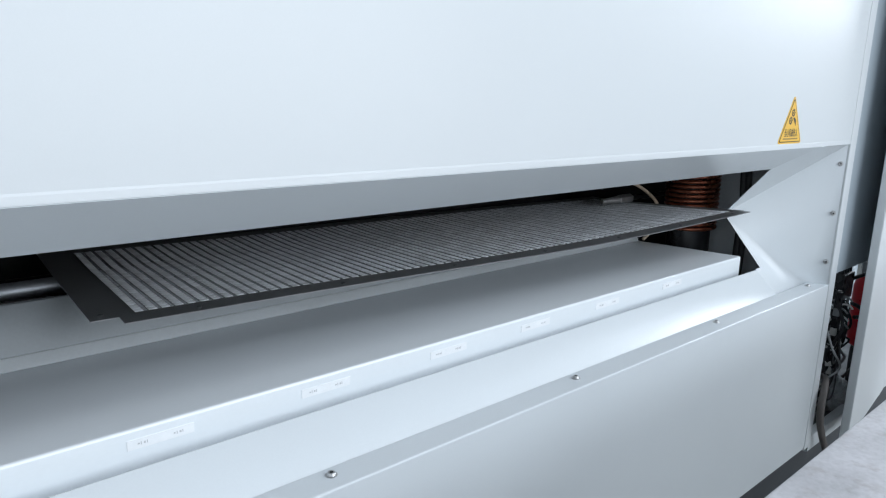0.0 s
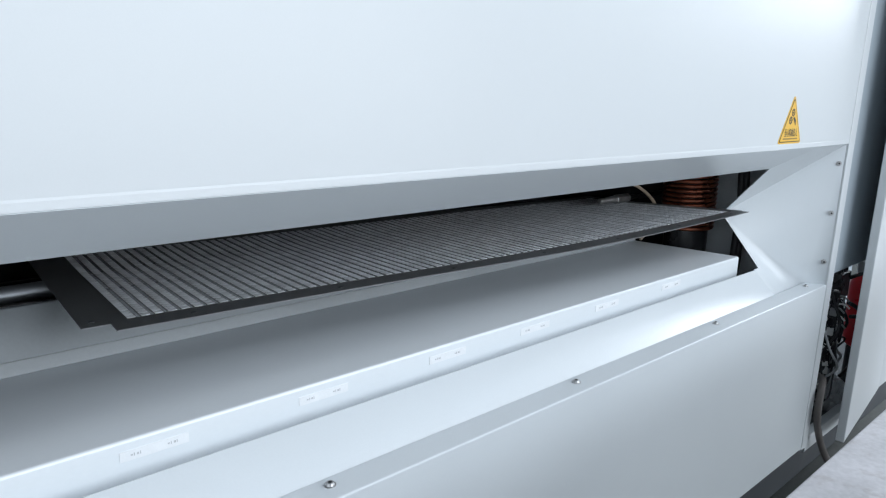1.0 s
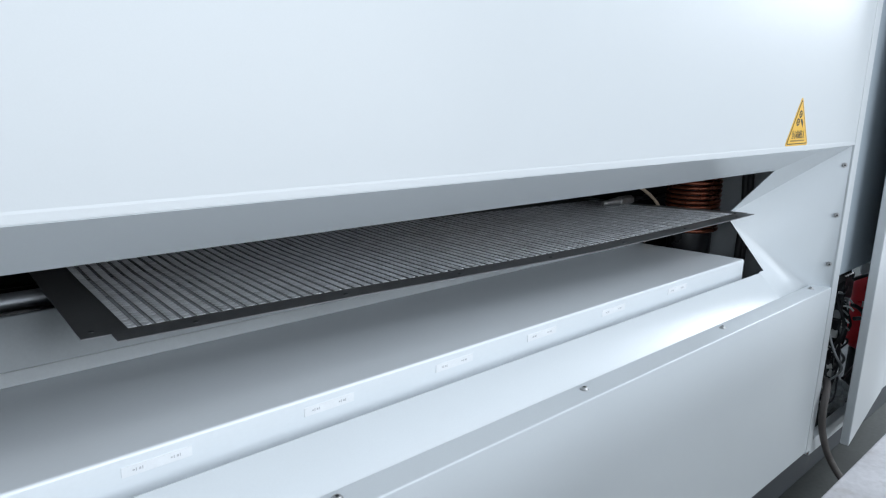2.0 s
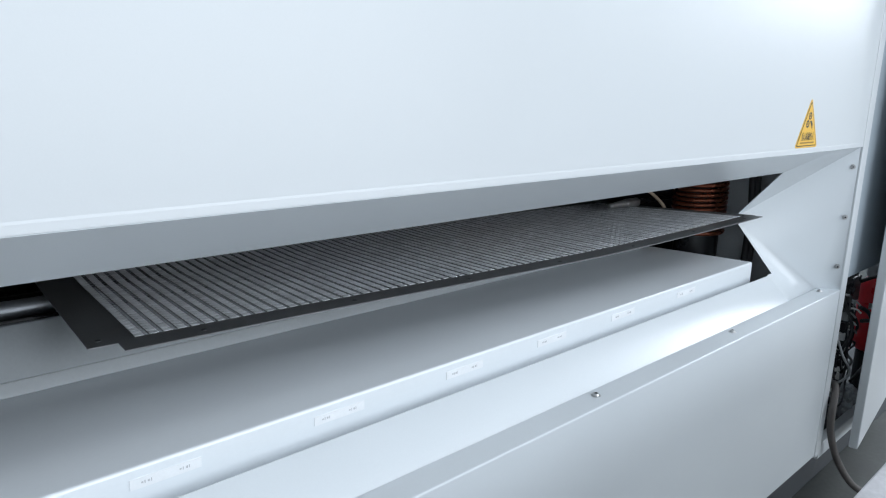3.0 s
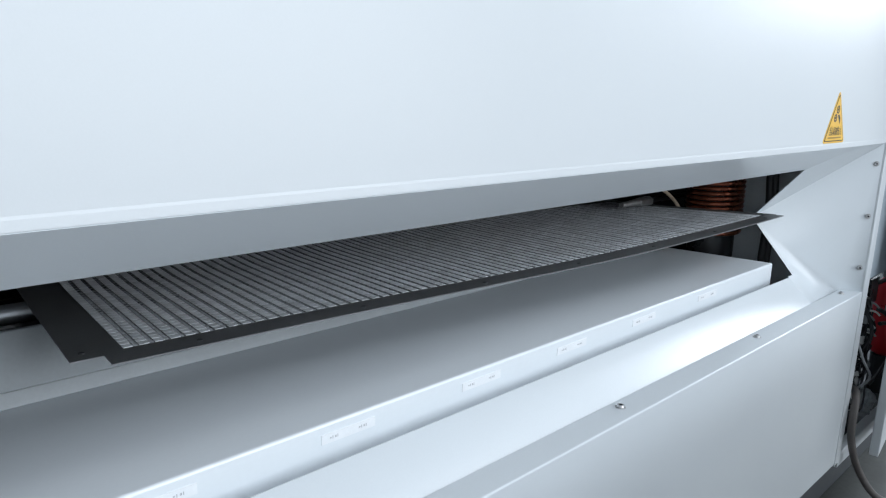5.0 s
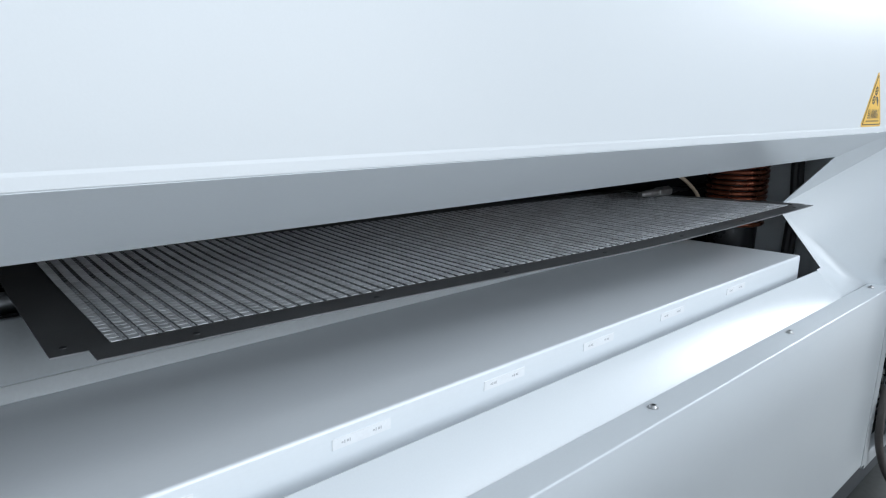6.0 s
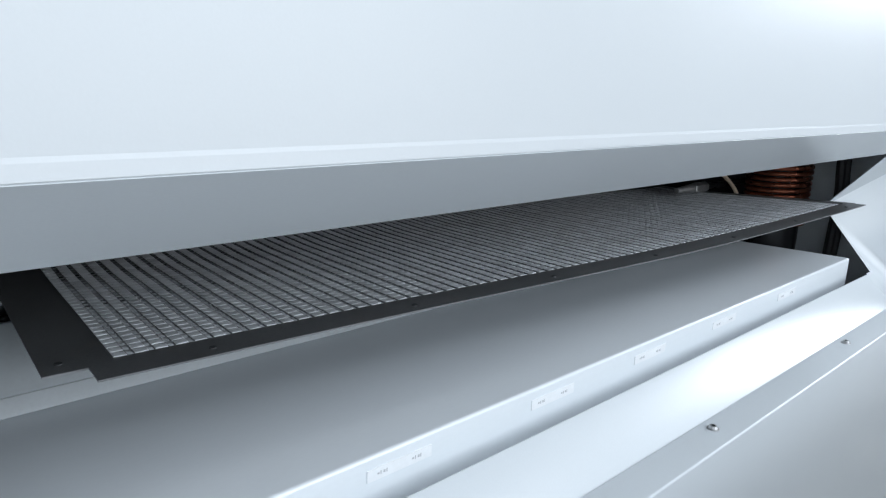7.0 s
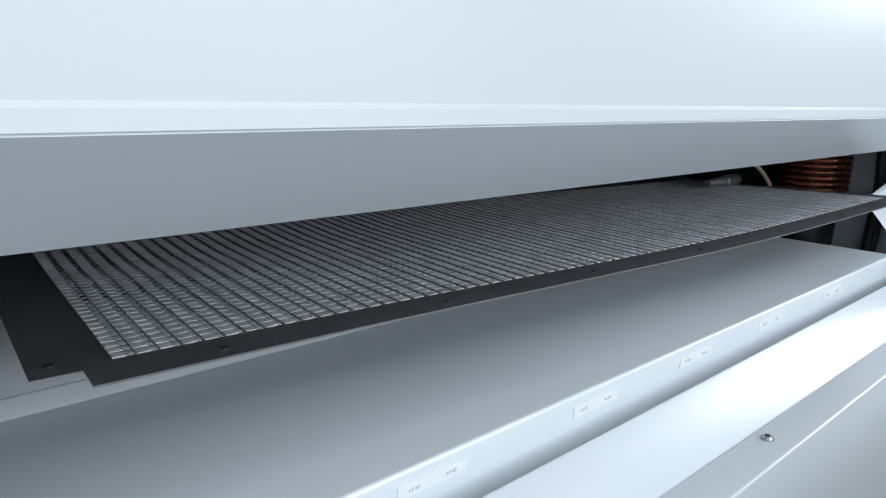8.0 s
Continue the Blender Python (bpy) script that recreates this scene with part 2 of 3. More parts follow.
# slanted face from the panel's lower edge down to the slot
part("slot_hood", bent_x(fillet([(0.0, Z_PANEL - 0.0012), (LIP_Y, LIP_Z), (LIP_Y + 0.012, LIP_Z + 0.004), (LIP_Y + 0.012, LIP_Z + 0.03)], 0.003, 3),
                         LEFT, NOTCH_X, 0.002, 0), WHITE_SATIN, machine, "light grey slanted hood over the slot")
TOP_CORNER = (-0.002, 0.004, Z_PANEL - 0.001)


def soft_fold(a, b, tip, d, depth):
    """A plate of two triangles, a-b-d and b-tip-d, with a soft bend between them."""
    bm = bmesh.new()
    va, vb, vt, vd = (bm.verts.new(p) for p in (a, b, tip, d))
    bm.faces.new((va, vb, vd))
    bm.faces.new((vb, vt, vd))
    bmesh.ops.recalc_face_normals(bm, faces=bm.faces[:])
    made = bmesh.ops.extrude_face_region(bm, geom=bm.faces[:])
    bmesh.ops.translate(bm, verts=[g for g in made["geom"] if isinstance(g, bmesh.types.BMVert)], vec=depth)
    return bm


part("slot_hood", soft_fold((NOTCH_X, 0.0, Z_PANEL - 0.0012), TOP_CORNER, VEE, (NOTCH_X, LIP_Y, LIP_Z), (0, 0.001, 0.002)), WHITE_SATIN, machine, smooth=True)
# cheek beside the slot, folded to a point
LOW_CORNER = (-0.002, 0.004, STRIP_Z)
FOOT = (-0.034, STRIP_Y, STRIP_Z)
SEAM_X = NOTCH_X - 0.03


def cheek_plate():
    """The cheek and the end of the sill in one piece of sheet, with soft bends between its faces."""
    bm = bmesh.new()
    top, low, foot, tip = (bm.verts.new(p) for p in (TOP_CORNER, LOW_CORNER, FOOT, VEE))
    near, inner = bm.verts.new((NOTCH_X, STRIP_Y, STRIP_Z)), bm.verts.new((NOTCH_X, SILL_Y, SILL_Z))
    seam_near, seam_inner = bm.verts.new((SEAM_X, STRIP_Y, STRIP_Z)), bm.verts.new((SEAM_X, SILL_Y, SILL_Z))
    for corners in ((top, low, foot), (top, foot, tip), (foot, tip, inner), (near, foot, inner), (seam_near, near, inner, seam_inner)):
        bm.faces.new(corners)
    bmesh.ops.recalc_face_normals(bm, faces=bm.faces[:])
    made = bmesh.ops.extrude_face_region(bm, geom=bm.faces[:])
    bmesh.ops.translate(bm, verts=[g for g in made["geom"] if isinstance(g, bmesh.types.BMVert)], vec=(0.0015, 0.001, -0.002))
    return bm


part("cheek", cheek_plate(), WHITE_SATIN, machine, "white folded cheek plate beside the slot", smooth=True).data.set_sharp_from_angle(angle=radians(74))
# sill, screw strip and front panel below
part("sill", bent_x(fillet([(SILL_Y + 0.01, SILL_Z - 0.05), (SILL_Y, SILL_Z), (STRIP_Y, STRIP_Z)], 0.003, 3), LEFT, SEAM_X, 0.002, 0), WHITE_SATIN, machine, "white sloped sill below the slot", smooth=True)
lower = part("lower_panel", bent_x(fillet([(STRIP_Y - 0.0005, STRIP_Z + 0.003), (0.0, STRIP_Z + 0.003), (0.0, FRONT_BOTTOM), (0.02, FRONT_BOTTOM)], 0.0035), LEFT, RIGHT - 0.001, 0.0025, 0),
             WHITE_SATIN, machine, "white lower front panel with a screwed top flange", smooth=True)


def screw(at, normal, parent, r=0.0075):
    """A domed head with a hexagonal socket, on a thin washer."""
    n = Vector(normal).normalized()
    c = Vector(at)
    s = part("screw", rod(c, c + n * 0.0012, r * 1.25, 20), ZINC, parent, "zinc-plated screw")
    bm = rod(c + n * 0.001, c + n * 0.0052, r, 20, r2=r * 0.72)
    part("head", bm, ZINC, s)
    part("socket", rod(c + n * 0.0045, c + n * 0.0056, r * 0.42, 6), BLACK, s)


for i in range(5):
    screw((-0.073 - 0.589 * i, 0.036, STRIP_Z + 0.003), (0, 0, 1), machine)
for z in (1.139, 0.984, 0.827):
    screw((-0.0105, 0.0155, z), (-0.85, -0.53, 0), machine, 0.0062)

# post, plinth and the rest of the body
part("corner_post", box(0.001, 0.050, -0.002, 0.06, FRONT_BOTTOM - 0.005, 2.45, 0.003), WHITE, machine, "narrow white corner post")
part("plinth", box(LEFT + 0.05, 2.6, 0.045, 1.7, 0.0, FRONT_BOTTOM - 0.002, 0.004), PLINTH, machine, "dark grey recessed plinth")
part("side_plate", box(LEFT, LEFT + 0.03, 0.06, 1.7, FRONT_BOTTOM, 2.45, 0.003), WHITE, machine)
part("top_plate", box(LEFT, -0.32, 0.06, 1.7, 2.452, 2.48, 0.003), WHITE, machine)
part("back_plate", box(LEFT, 1.6, 1.7, 1.72, FRONT_BOTTOM, 2.45), WHITE, machine)
part("inner_frame", box(0.06, 0.09, 0.20, 1.68, FRONT_BOTTOM, 2.44, 0.003), PALE_GREY, machine, "slate grey inner side frame")
part("back_frame", box(LEFT + 0.04, 0.05, 1.05, 1.09, FRONT_BOTTOM + 0.01, 2.44), DARK, machine, "dark oily inner frame")
# panel added before the inner frame to keep the space beside the coil dark
part("added_dark_panel", box(-0.02, 0.055, 0.47, 1.04, 0.16, 2.3, 0.004), DARK, machine, "dark panel added behind the coil")
# roller beams above and below the slot
part("upper_beam", profile_x([(0.30, 1.19), (0.60, 1.06), (0.66, 1.04), (1.02, 1.04), (1.02, 2.0), (0.30, 2.0)], LEFT + 0.06, -0.30, 0.004), DARK, machine, "dark cast beam over the rollers")
part("lower_beam", box(LEFT + 0.06, -0.30, 0.58, 1.02, FRONT_BOTTOM + 0.02, 0.88, 0.004), DARK, machine)
# only the front roller is steel-coloured; black on the others paints the slot's shade
for yy, zz, rr, rm in ((0.665, 0.943, 0.017, CHROME), (0.70, 0.91, 0.03, BLACK), (0.77, 0.91, 0.03, BLACK), (0.72, 1.04, 0.034, BLACK), (0.79, 1.04, 0.034, BLACK)):
    roll = part("roller", rod((LEFT + 0.1, yy, zz), (-0.37, yy, zz), rr, 32, 0.002), rm, machine, "polished steel levelling roller" if rm is CHROME else "levelling roller blackened for the slot's shade", smooth=False)
    for f in roll.data.polygons:
        f.use_smooth = len(f.vertices) == 4
for yy, zz in ((0.575, 0.983), (0.60, 1.050)):
    fit = part("coupling", rod((-0.360, yy, zz), (-0.285, yy, zz), 0.0165, 6, 0.002), ZINC, machine, "hexagonal steel coupling")
    part("collar", rod((-0.45, yy, zz), (-0.360, yy, zz), 0.008, 20, 0.0, 0.0135), ZINC, fit, "steel collar")
    part("shaft", rod((-0.285, yy, zz), (-0.015, yy, zz), 0.009, 16), BLACK, fit, "dark oiled shaft")
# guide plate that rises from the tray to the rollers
# its shade under sheet and hood is in the steel's colour
part("guide_plate", bent_x(fillet([(0.5352, 0.8626), (0.561, 0.950), (0.574, 0.946)][::-1], 0.004, 3), LEFT + 0.06, -0.2925, 0.002, 0), GUIDE, machine, "steel guide plate behind the tray, toned dark for shade", smooth=True)

# ---------------------------------------------------------------- tray
tray = thing("collecting_tray", "satin grey sheet steel tray beside the sloped sill", "tray")
tray_pan = part("pan", bent_x(fillet([(0.1615, 0.70), (0.1615, 0.8545), (0.524, 0.8405)][::-1], 0.005), LEFT + 0.06, -0.2925, 0.0025, 0), TRAY, tray, "satin grey folded steel pan", smooth=True)
part("rear_lip", bent_x(fillet([(0.5225, 0.8415), (0.535, 0.862), (0.538, 0.862)][::-1], 0.002, 2), LEFT + 0.06, -0.2925, 0.002, 0), LIP, tray, "duller folded rear lip", smooth=True)
part("end_plate", plate_tri([(-0.292, 0.1635, 0.70), (-0.292, 0.1635, 0.850), (-0.292, 0.522, 0.839), (-0.292, 0.522, 0.70)], (0.002, 0, 0)), TRAY, tray)
for x0 in (-2.09, -1.817, -1.541, -1.2865, -1.0225, -0.7285):
    pl = part("label", box(x0, x0 + 0.094, 0.1606, 0.1615, 0.8235, 0.8385), PAPER, tray, "white paper label with two small printed marks")
    for u in (0.014, 0.064):
        for k, (w, h) in enumerate(((0.0026, 0.0022), (0.0012, 0.0044), (0.0026, 0.0032), (0.0010, 0.0046))):
            part("printed_mark", box(x0 + u + 0.0042 * k, x0 + u + 0.0042 * k + w, 0.1602, 0.1607, 0.831 - h / 2, 0.831 + h / 2), PALE_INK, pl)

# ---------------------------------------------------------------- perforated sheet
SHEET_W, SHEET_D, ROLL_Y, ROLL_Z = 1.75, 0.62, 0.66, 0.9625


def on_sheet(s, d, up=0.0):
    """A place on the sheet: s metres along its front edge, d metres in from it; it lies a little askew and lifts as it leaves the rollers."""
    u, v = s / SHEET_W, d / SHEET_D
    x, y = -2.05 + SHEET_W * u + 0.043 * v, 0.265 - 0.12 * u + 0.62 * v
    front = 0.974 + 0.023 * max(0.0, (u - 0.5) / 0.5) ** 2
    z = ROLL_Z + (front - ROLL_Z) * max(0.0, (ROLL_Y - y) / (ROLL_Y - 0.265 + 0.12 * u))
    return Vector((x, y, z + up + 0.0010 * math.sin(5.3 * s + 4 * d)))


def bar_material():
    """Pale worn steel whose tone shifts from bar to bar."""
    m = surface("pale_worn_steel", (0.82, 0.835, 0.86), 0.46, metal=0.05, var=0.12, scale=25, bump=0.1, bump_scale=400, rough_var=0.1)
    nt = m.node_tree
    n, l = nt.nodes, nt.links
    p = n["Principled BSDF"]
    geo, info = n.new("ShaderNodeNewGeometry"), n.new("ShaderNodeObjectInfo")
    add = n.new("ShaderNodeMath")
    add.operation = "ADD"
    l.new(geo.outputs["Random Per Island"], add.inputs[0])
    l.new(info.outputs["Random"], add.inputs[1])
    wrap = n.new("ShaderNodeMath")
    wrap.operation = "FRACT"
    l.new(add.outputs[0], wrap.inputs[0])
    tone = n.new("ShaderNodeMapRange")
    tone.inputs["To Min"].default_value, tone.inputs["To Max"].default_value = 0.86, 1.1
    l.new(wrap.outputs[0], tone.inputs["Value"])
    scale = n.new("ShaderNodeVectorMath")
    scale.operation = "SCALE"
    l.new(p.inputs["Base Color"].links[0].from_socket, scale.inputs[0])
    l.new(tone.outputs[0], scale.inputs["Scale"])
    l.new(scale.outputs[0], p.inputs["Base Color"])
    return m


BAR = bar_material()
SLOT_X, SLOT_Y = 0.0066, 0.0134
PITCH_X, PITCH_Y, BAR_X, BAR_Y, BAR_H = 0.0205, 0.0150, 0.0138, 0.0134, 0.0009


def bar_shape(place, lean=0.0):
    """A low raised bar with sloped sides: its points, put where place() says, and its faces."""
    a, b = BAR_X / 2, BAR_Y / 2
    low = [place(x, y, 0.0) for x, y in ((-a, -b), (a, -b), (a, b), (-a, b))]
    high = [place(x * 0.88, y * 0.82, BAR_H + lean * x / a) for x, y in ((-a, -b), (a, -b), (a, b), (-a, b))]
    return low + high, [(0, 1, 5, 4), (1, 2, 6, 5), (2, 3, 7, 6), (3, 0, 4, 7), (4, 5, 6, 7)]


def build_sheet():
    sheet = thing("patterned_sheet", "dark slotted steel sheet with pale raised bars leaving the slot", "metal sheet")
    thick = 0.002
    hs0, hd0 = 0.032, 0.050
    nx, ny = int((SHEET_W - 0.035 - hs0) / PITCH_X), int((SHEET_D - 0.04 - hd0) / PITCH_Y)
    hs1, hd1 = hs0 + nx * PITCH_X, hd0 + ny * PITCH_Y

    def strip(s0, s1, d0, d1, ns, nd, label=""):
        bm = bmesh.new()
        top = [[bm.verts.new(on_sheet(s0 + (s1 - s0) * i / ns, d0 + (d1 - d0) * j / nd)) for j in range(nd + 1)] for i in range(ns + 1)]
        for i in range(ns):
            for j in range(nd):
                bm.faces.new((top[i][j], top[i + 1][j], top[i + 1][j + 1], top[i][j + 1]))
        made = bmesh.ops.extrude_face_region(bm, geom=bm.faces[:])
        bmesh.ops.translate(bm, verts=[g for g in made["geom"] if isinstance(g, bmesh.types.BMVert)], vec=(0, 0, -thick))
        return part("border", bm, SHEET, sheet, label, smooth=True)

    strip(0.0, SHEET_W, 0.0, hd0, 80, 3, "plain dull border strip")
    strip(-0.040, hs0, 0.038, SHEET_D, 6, 50)
    strip(hs1, SHEET_W + 0.012, 0.028, SHEET_D, 4, 50)
    strip(hs0, hs1, hd1, SHEET_D, 60, 3)
    fv, ff = [], []

    def point(s, d, drop):
        fv.append(tuple(on_sheet(s, d, -drop)))
        return len(fv) - 1

    for i in range(nx):
        for j in range(ny):
            s0, d0 = hs0 + i * PITCH_X, hd0 + j * PITCH_Y
            a0, a1 = s0 + PITCH_X / 2 - SLOT_X / 2, s0 + PITCH_X / 2 + SLOT_X / 2
            b0, b1 = d0 + PITCH_Y / 2 - SLOT_Y / 2, d0 + PITCH_Y / 2 + SLOT_Y / 2
            outer = ((s0, d0), (s0 + PITCH_X, d0), (s0 + PITCH_X, d0 + PITCH_Y), (s0, d0 + PITCH_Y))
            inner = ((a0, b0), (a1, b0), (a1, b1), (a0, b1))
            ot, it = [point(*p, 0) for p in outer], [point(*p, 0) for p in inner]
            ol, il = [point(*p, thick) for p in outer], [point(*p, thick) for p in inner]
            for k in range(4):
                n = (k + 1) % 4
                ff += [(ot[k], ot[n], it[n], it[k]), (ol[n], ol[k], il[k], il[n]), (it[k], it[n], il[n], il[k])]
    fm = bpy.data.meshes.new("slotted_field")
    fm.from_pydata(fv, [], ff)
    fm.materials.append(SHEET)
    field = new("slotted_field", fm)
    field.parent = sheet
    tagged(field, "dark slotted field under rows of pale raised bars")
    marks = [(0.115 + k * 0.262, 0.020) for k in range(7)] + [(-0.022, 0.064), (SHEET_W - 0.018, 0.05)]
    for s, d in marks:
        part("punch_mark", rod(on_sheet(s, d, -0.0005), on_sheet(s, d, 0.0012), 0.004, 12), PUNCH, sheet, "small dark punch mark")

    verts, faces = [], []
    pts, quads = bar_shape(lambda x, y, z: (x, y, z))
    one = bpy.data.meshes.new("bar")
    one.from_pydata(pts, [], quads)
    one.materials.append(BAR)
    draw = random.Random(3)
    leans = [(0.0004 if i % 2 else -0.0003) + draw.uniform(-0.0002, 0.0002) for i in range(nx + 1)]
    for i in range(nx + 1):
        for j in range(ny):
            cs, cd = hs0 + i * PITCH_X, hd0 + (j + 0.5) * PITCH_Y
            if i < 12 and j < 25:
                along = (on_sheet(cs + 0.005, cd) - on_sheet(cs - 0.005, cd)).normalized()
                inward = (on_sheet(cs, cd + 0.005) - on_sheet(cs, cd - 0.005)).normalized()
                upward = along.cross(inward).normalized()
                turn = Matrix((along, upward.cross(along), upward)).transposed().to_4x4()
                bar = new("bar", one)
                bar.parent = field
                bar.matrix_basis = Matrix.Translation(on_sheet(cs, cd, -0.0001)) @ turn @ Euler((0, -leans[i] / (BAR_X / 2), 0)).to_matrix().to_4x4()
            else:
                p, q = bar_shape(lambda x, y, z: tuple(on_sheet(cs + x, cd + y, z - 0.0001)), leans[i])
                base = len(verts)
                verts += p
                faces += [tuple(base + a for a in f) for f in q]
    me = bpy.data.meshes.new("bar")
    me.from_pydata(verts, [], faces)
    me.materials.append(BAR)
    rest = new("bar", me)
    rest.parent = field
    tagged(rest, "pale raised steel bars in rows", kind="stuff")


build_sheet()

# ---------------------------------------------------------------- spring column and cables in the slot's end
column = thing("spring_column", "black cylinder wrapped in a coil of copper-coloured rings", "cylinder")
CX, CY = -0.140, 0.425
part("cylinder", rod((CX, CY, 0.16), (CX, CY, 2.0), 0.072, 40), BLACK, column, "glossy black cylinder", smooth=True)
turns, rise = 25, 0.0160
helix = [(CX + 0.083 * math.cos(a), CY + 0.083 * math.sin(a), 0.885 + rise * a / (2 * math.pi)) for a in [2 * math.pi * k / 28 for k in range(28 * turns + 1)]]
part("coil", tube(helix, 0.0070, 10, 1), COPPER, column, "copper-coloured coil", smooth=True)

cable = thing("black_cable_bundle", "bundle of black cables running down the slot end", "cable")
for k, (dx, dy) in enumerate(((0, 0), (0.012, 0.004), (-0.011, 0.010), (0.004, 0.018), (0.019, 0.014))):
    part("cable", tube([(-0.035 + dx, 0.30 + dy, 1.75), (-0.04 + dx, 0.285 + dy, 1.15), (-0.048 + dx, 0.272 + dy, 0.98), (-0.045 + dx, 0.275 + dy, 0.85), (-0.04 + dx, 0.29 + dy, 0.4)], 0.0115, 8), BLACK_MATT, cable, smooth=True)
wire = thing("beige_cable", "thin beige cable hanging in a loop", "cable")
part("cable", tube([(-0.45, 0.51, 1.07), (-0.345, 0.505, 1.036), (-0.270, 0.505, 1.0), (-0.222, 0.505, 0.965), (-0.209, 0.505, 0.930), (-0.222, 0.505, 0.895), (-0.252, 0.506, 0.869), (-0.285, 0.51, 0.847)], 0.0055, 8), BEIGE, wire, smooth=True)

# ---------------------------------------------------------------- side cabinet with its door ajar
cabinet = thing("side_cabinet", "white side cabinet with grey inside and open front", "cabinet")
part("back_panel", box(0.10, 1.60, 0.40, 0.42, 0.16, 2.44), GREY, cabinet, "slate grey back panel")
part("cover_plate", box(0.0375, 0.778, 0.010, 0.014, 0.775, 2.44, 0.001), GREY, cabinet, "slate grey inner cover plate")
part("bottom_channel", bent_x(fillet([(0.03, 0.202), (0.0, 0.202), (0.0, 0.148), (0.40, 0.148)], 0.003), 0.037, 0.775, 0.002, 0), WHITE, cabinet, "white folded bottom channel", smooth=True)
part("front_panel", box(0.786, 1.12, -0.002, 0.03, FRONT_BOTTOM, 2.45, 0.003), WHITE, cabinet, "white fixed front panel")
part("mounting_plate", box(0.16, 0.55, 0.385, 0.398, 0.20, 1.0, 0.002), GREY_PLASTIC, cabinet)
LEAF_W, LEAF_T = 0.622, 0.027
leaf_turn = pose(0.772, 0.019, 0, 0, 0, 6.8)


def turned(bm, m):
    bmesh.ops.transform(bm, matrix=m, verts=bm.verts[:])
    return bm


door = part("door", turned(box(-LEAF_W, 0.0, -LEAF_T, 0.0, 0.176, 2.40, 0.003), leaf_turn), WHITE, cabinet, "white sheet steel door standing ajar")
for z in (0.45, 1.25, 2.1):
    part("hinge", turned(rod((0.004, -0.004, z - 0.04), (0.004, -0.004, z + 0.04), 0.007, 14), leaf_turn), ZINC, door)

accumulator = thing("red_pressure_vessel", "glossy red pressure vessel with grey cap inside cabinet", "pressure vessel")
RX, RY = 0.785, 0.098
body_line = [(r, z + 0.025) for r, z in ((0.0, 0.300), (0.030, 0.303), (0.050, 0.316), (0.060, 0.34), (0.063, 0.36), (0.063, 0.565), (0.058, 0.590), (0.042, 0.612), (0.030, 0.620), (0.0, 0.622))]


def lathe(line, cx, cy, sides=28):
    bm = bmesh.new()
    rings = [[bm.verts.new((cx + r * math.cos(2 * math.pi * k / sides), cy + r * math.sin(2 * math.pi * k / sides), z)) for k in range(sides)] for r, z in line if r > 0]
    for a, b in zip(rings, rings[1:]):
        for k in range(sides):
            bm.faces.new((a[k], a[(k + 1) % sides], b[(k + 1) % sides], b[k]))
    bm.faces.new(rings[0][::-1])
    bm.faces.new(rings[-1])
    return bm


part("vessel", lathe(body_line, RX, RY), RED, accumulator, "red enamelled steel vessel", smooth=True)
part("base_ring", rod((RX, RY, 0.152), (RX, RY, 0.327), 0.04, 20), DARK, accumulator)
part("cap", rod((RX, RY, 0.645), (RX, RY, 0.697), 0.046, 8, 0.004), GREY_PLASTIC, accumulator, "grey cast cap")
part("valve", rod((RX - 0.02, RY, 0.697), (RX - 0.02, RY, 0.725), 0.012, 12), ZINC, accumulator)
part("valve", rod((RX + 0.02, RY - 0.015, 0.697), (RX + 0.02, RY - 0.015, 0.72), 0.010, 12), WHITE_PLASTIC, accumulator)
part("name_plate", turned(box(-0.0635, -0.0625, -0.022, 0.022, 0.52, 0.545), pose(RX, RY, 0, 0, 0, 18)), ZINC, accumulator)

block = thing("valve_block", "black valve block with white connectors inside the cabinet", "valve block")
part("block", box(0.42, 0.52, 0.085, 0.16, 0.60, 0.70, 0.004), BLACK, block)
part("foot", box(0.45, 0.49, 0.15, 0.386, 0.63, 0.66, 0.003), DARK, block)
for k in range(4):
    z = 0.70 + 0.004 * (k % 2)
    part("coil_head", rod((0.43 + 0.026 * k, 0.105, z - 0.004), (0.43 + 0.026 * k, 0.105, z + 0.028), 0.011, 14, 0.002), BLACK, block)
for k in range(3):
    part("connector", box(0.412, 0.4215, 0.088 + 0.02 * k, 0.102 + 0.02 * k, 0.615, 0.640, 0.002), WHITE_PLASTIC, block)
rack = thing("terminal_rack", "upright rack of terminals with paper tags inside cabinet", "terminal rack")
part("rail", box(0.300, 0.325, 0.052, 0.072, 0.152, 0.66, 0.002), DARK, rack)
for k in range(11):
    z = 0.24 + 0.037 * k
    part("terminal", box(0.288, 0.301, 0.046 + 0.002 * (k % 3), 0.068, z, z + 0.028, 0.002), (BLACK, GREY_PLASTIC, BLACK, WHITE_PLASTIC)[k % 4], rack)
harness = thing("wiring_harness", "tangle of black and grey wires with white tags", "wires")
rng = random.Random(7)
for k in range(34):
    x = rng.uniform(0.16, 0.60)
    mid = 0.5 * (-0.035 + 0.25 * (x - 0.128) + 0.284 * (x - 0.036))
    pts = []
    z = rng.uniform(0.52, 0.70)
    low = rng.uniform(0.20, 0.38)
    n = 5
    for i in range(n):
        pts.append((x + rng.uniform(-0.05, 0.05), mid + rng.uniform(-0.02, 0.045) + (0.06 if i in (0, n - 1) else 0), z + (low - z) * i / (n - 1) + rng.uniform(-0.03, 0.03)))
    part("wire", tube(pts, rng.choice((0.003, 0.004, 0.0055)), 7, 5), rng.choice((BLACK_MATT, BLACK_MATT, BLACK_MATT, GREY_PLASTIC, BLACK)), harness, smooth=True)
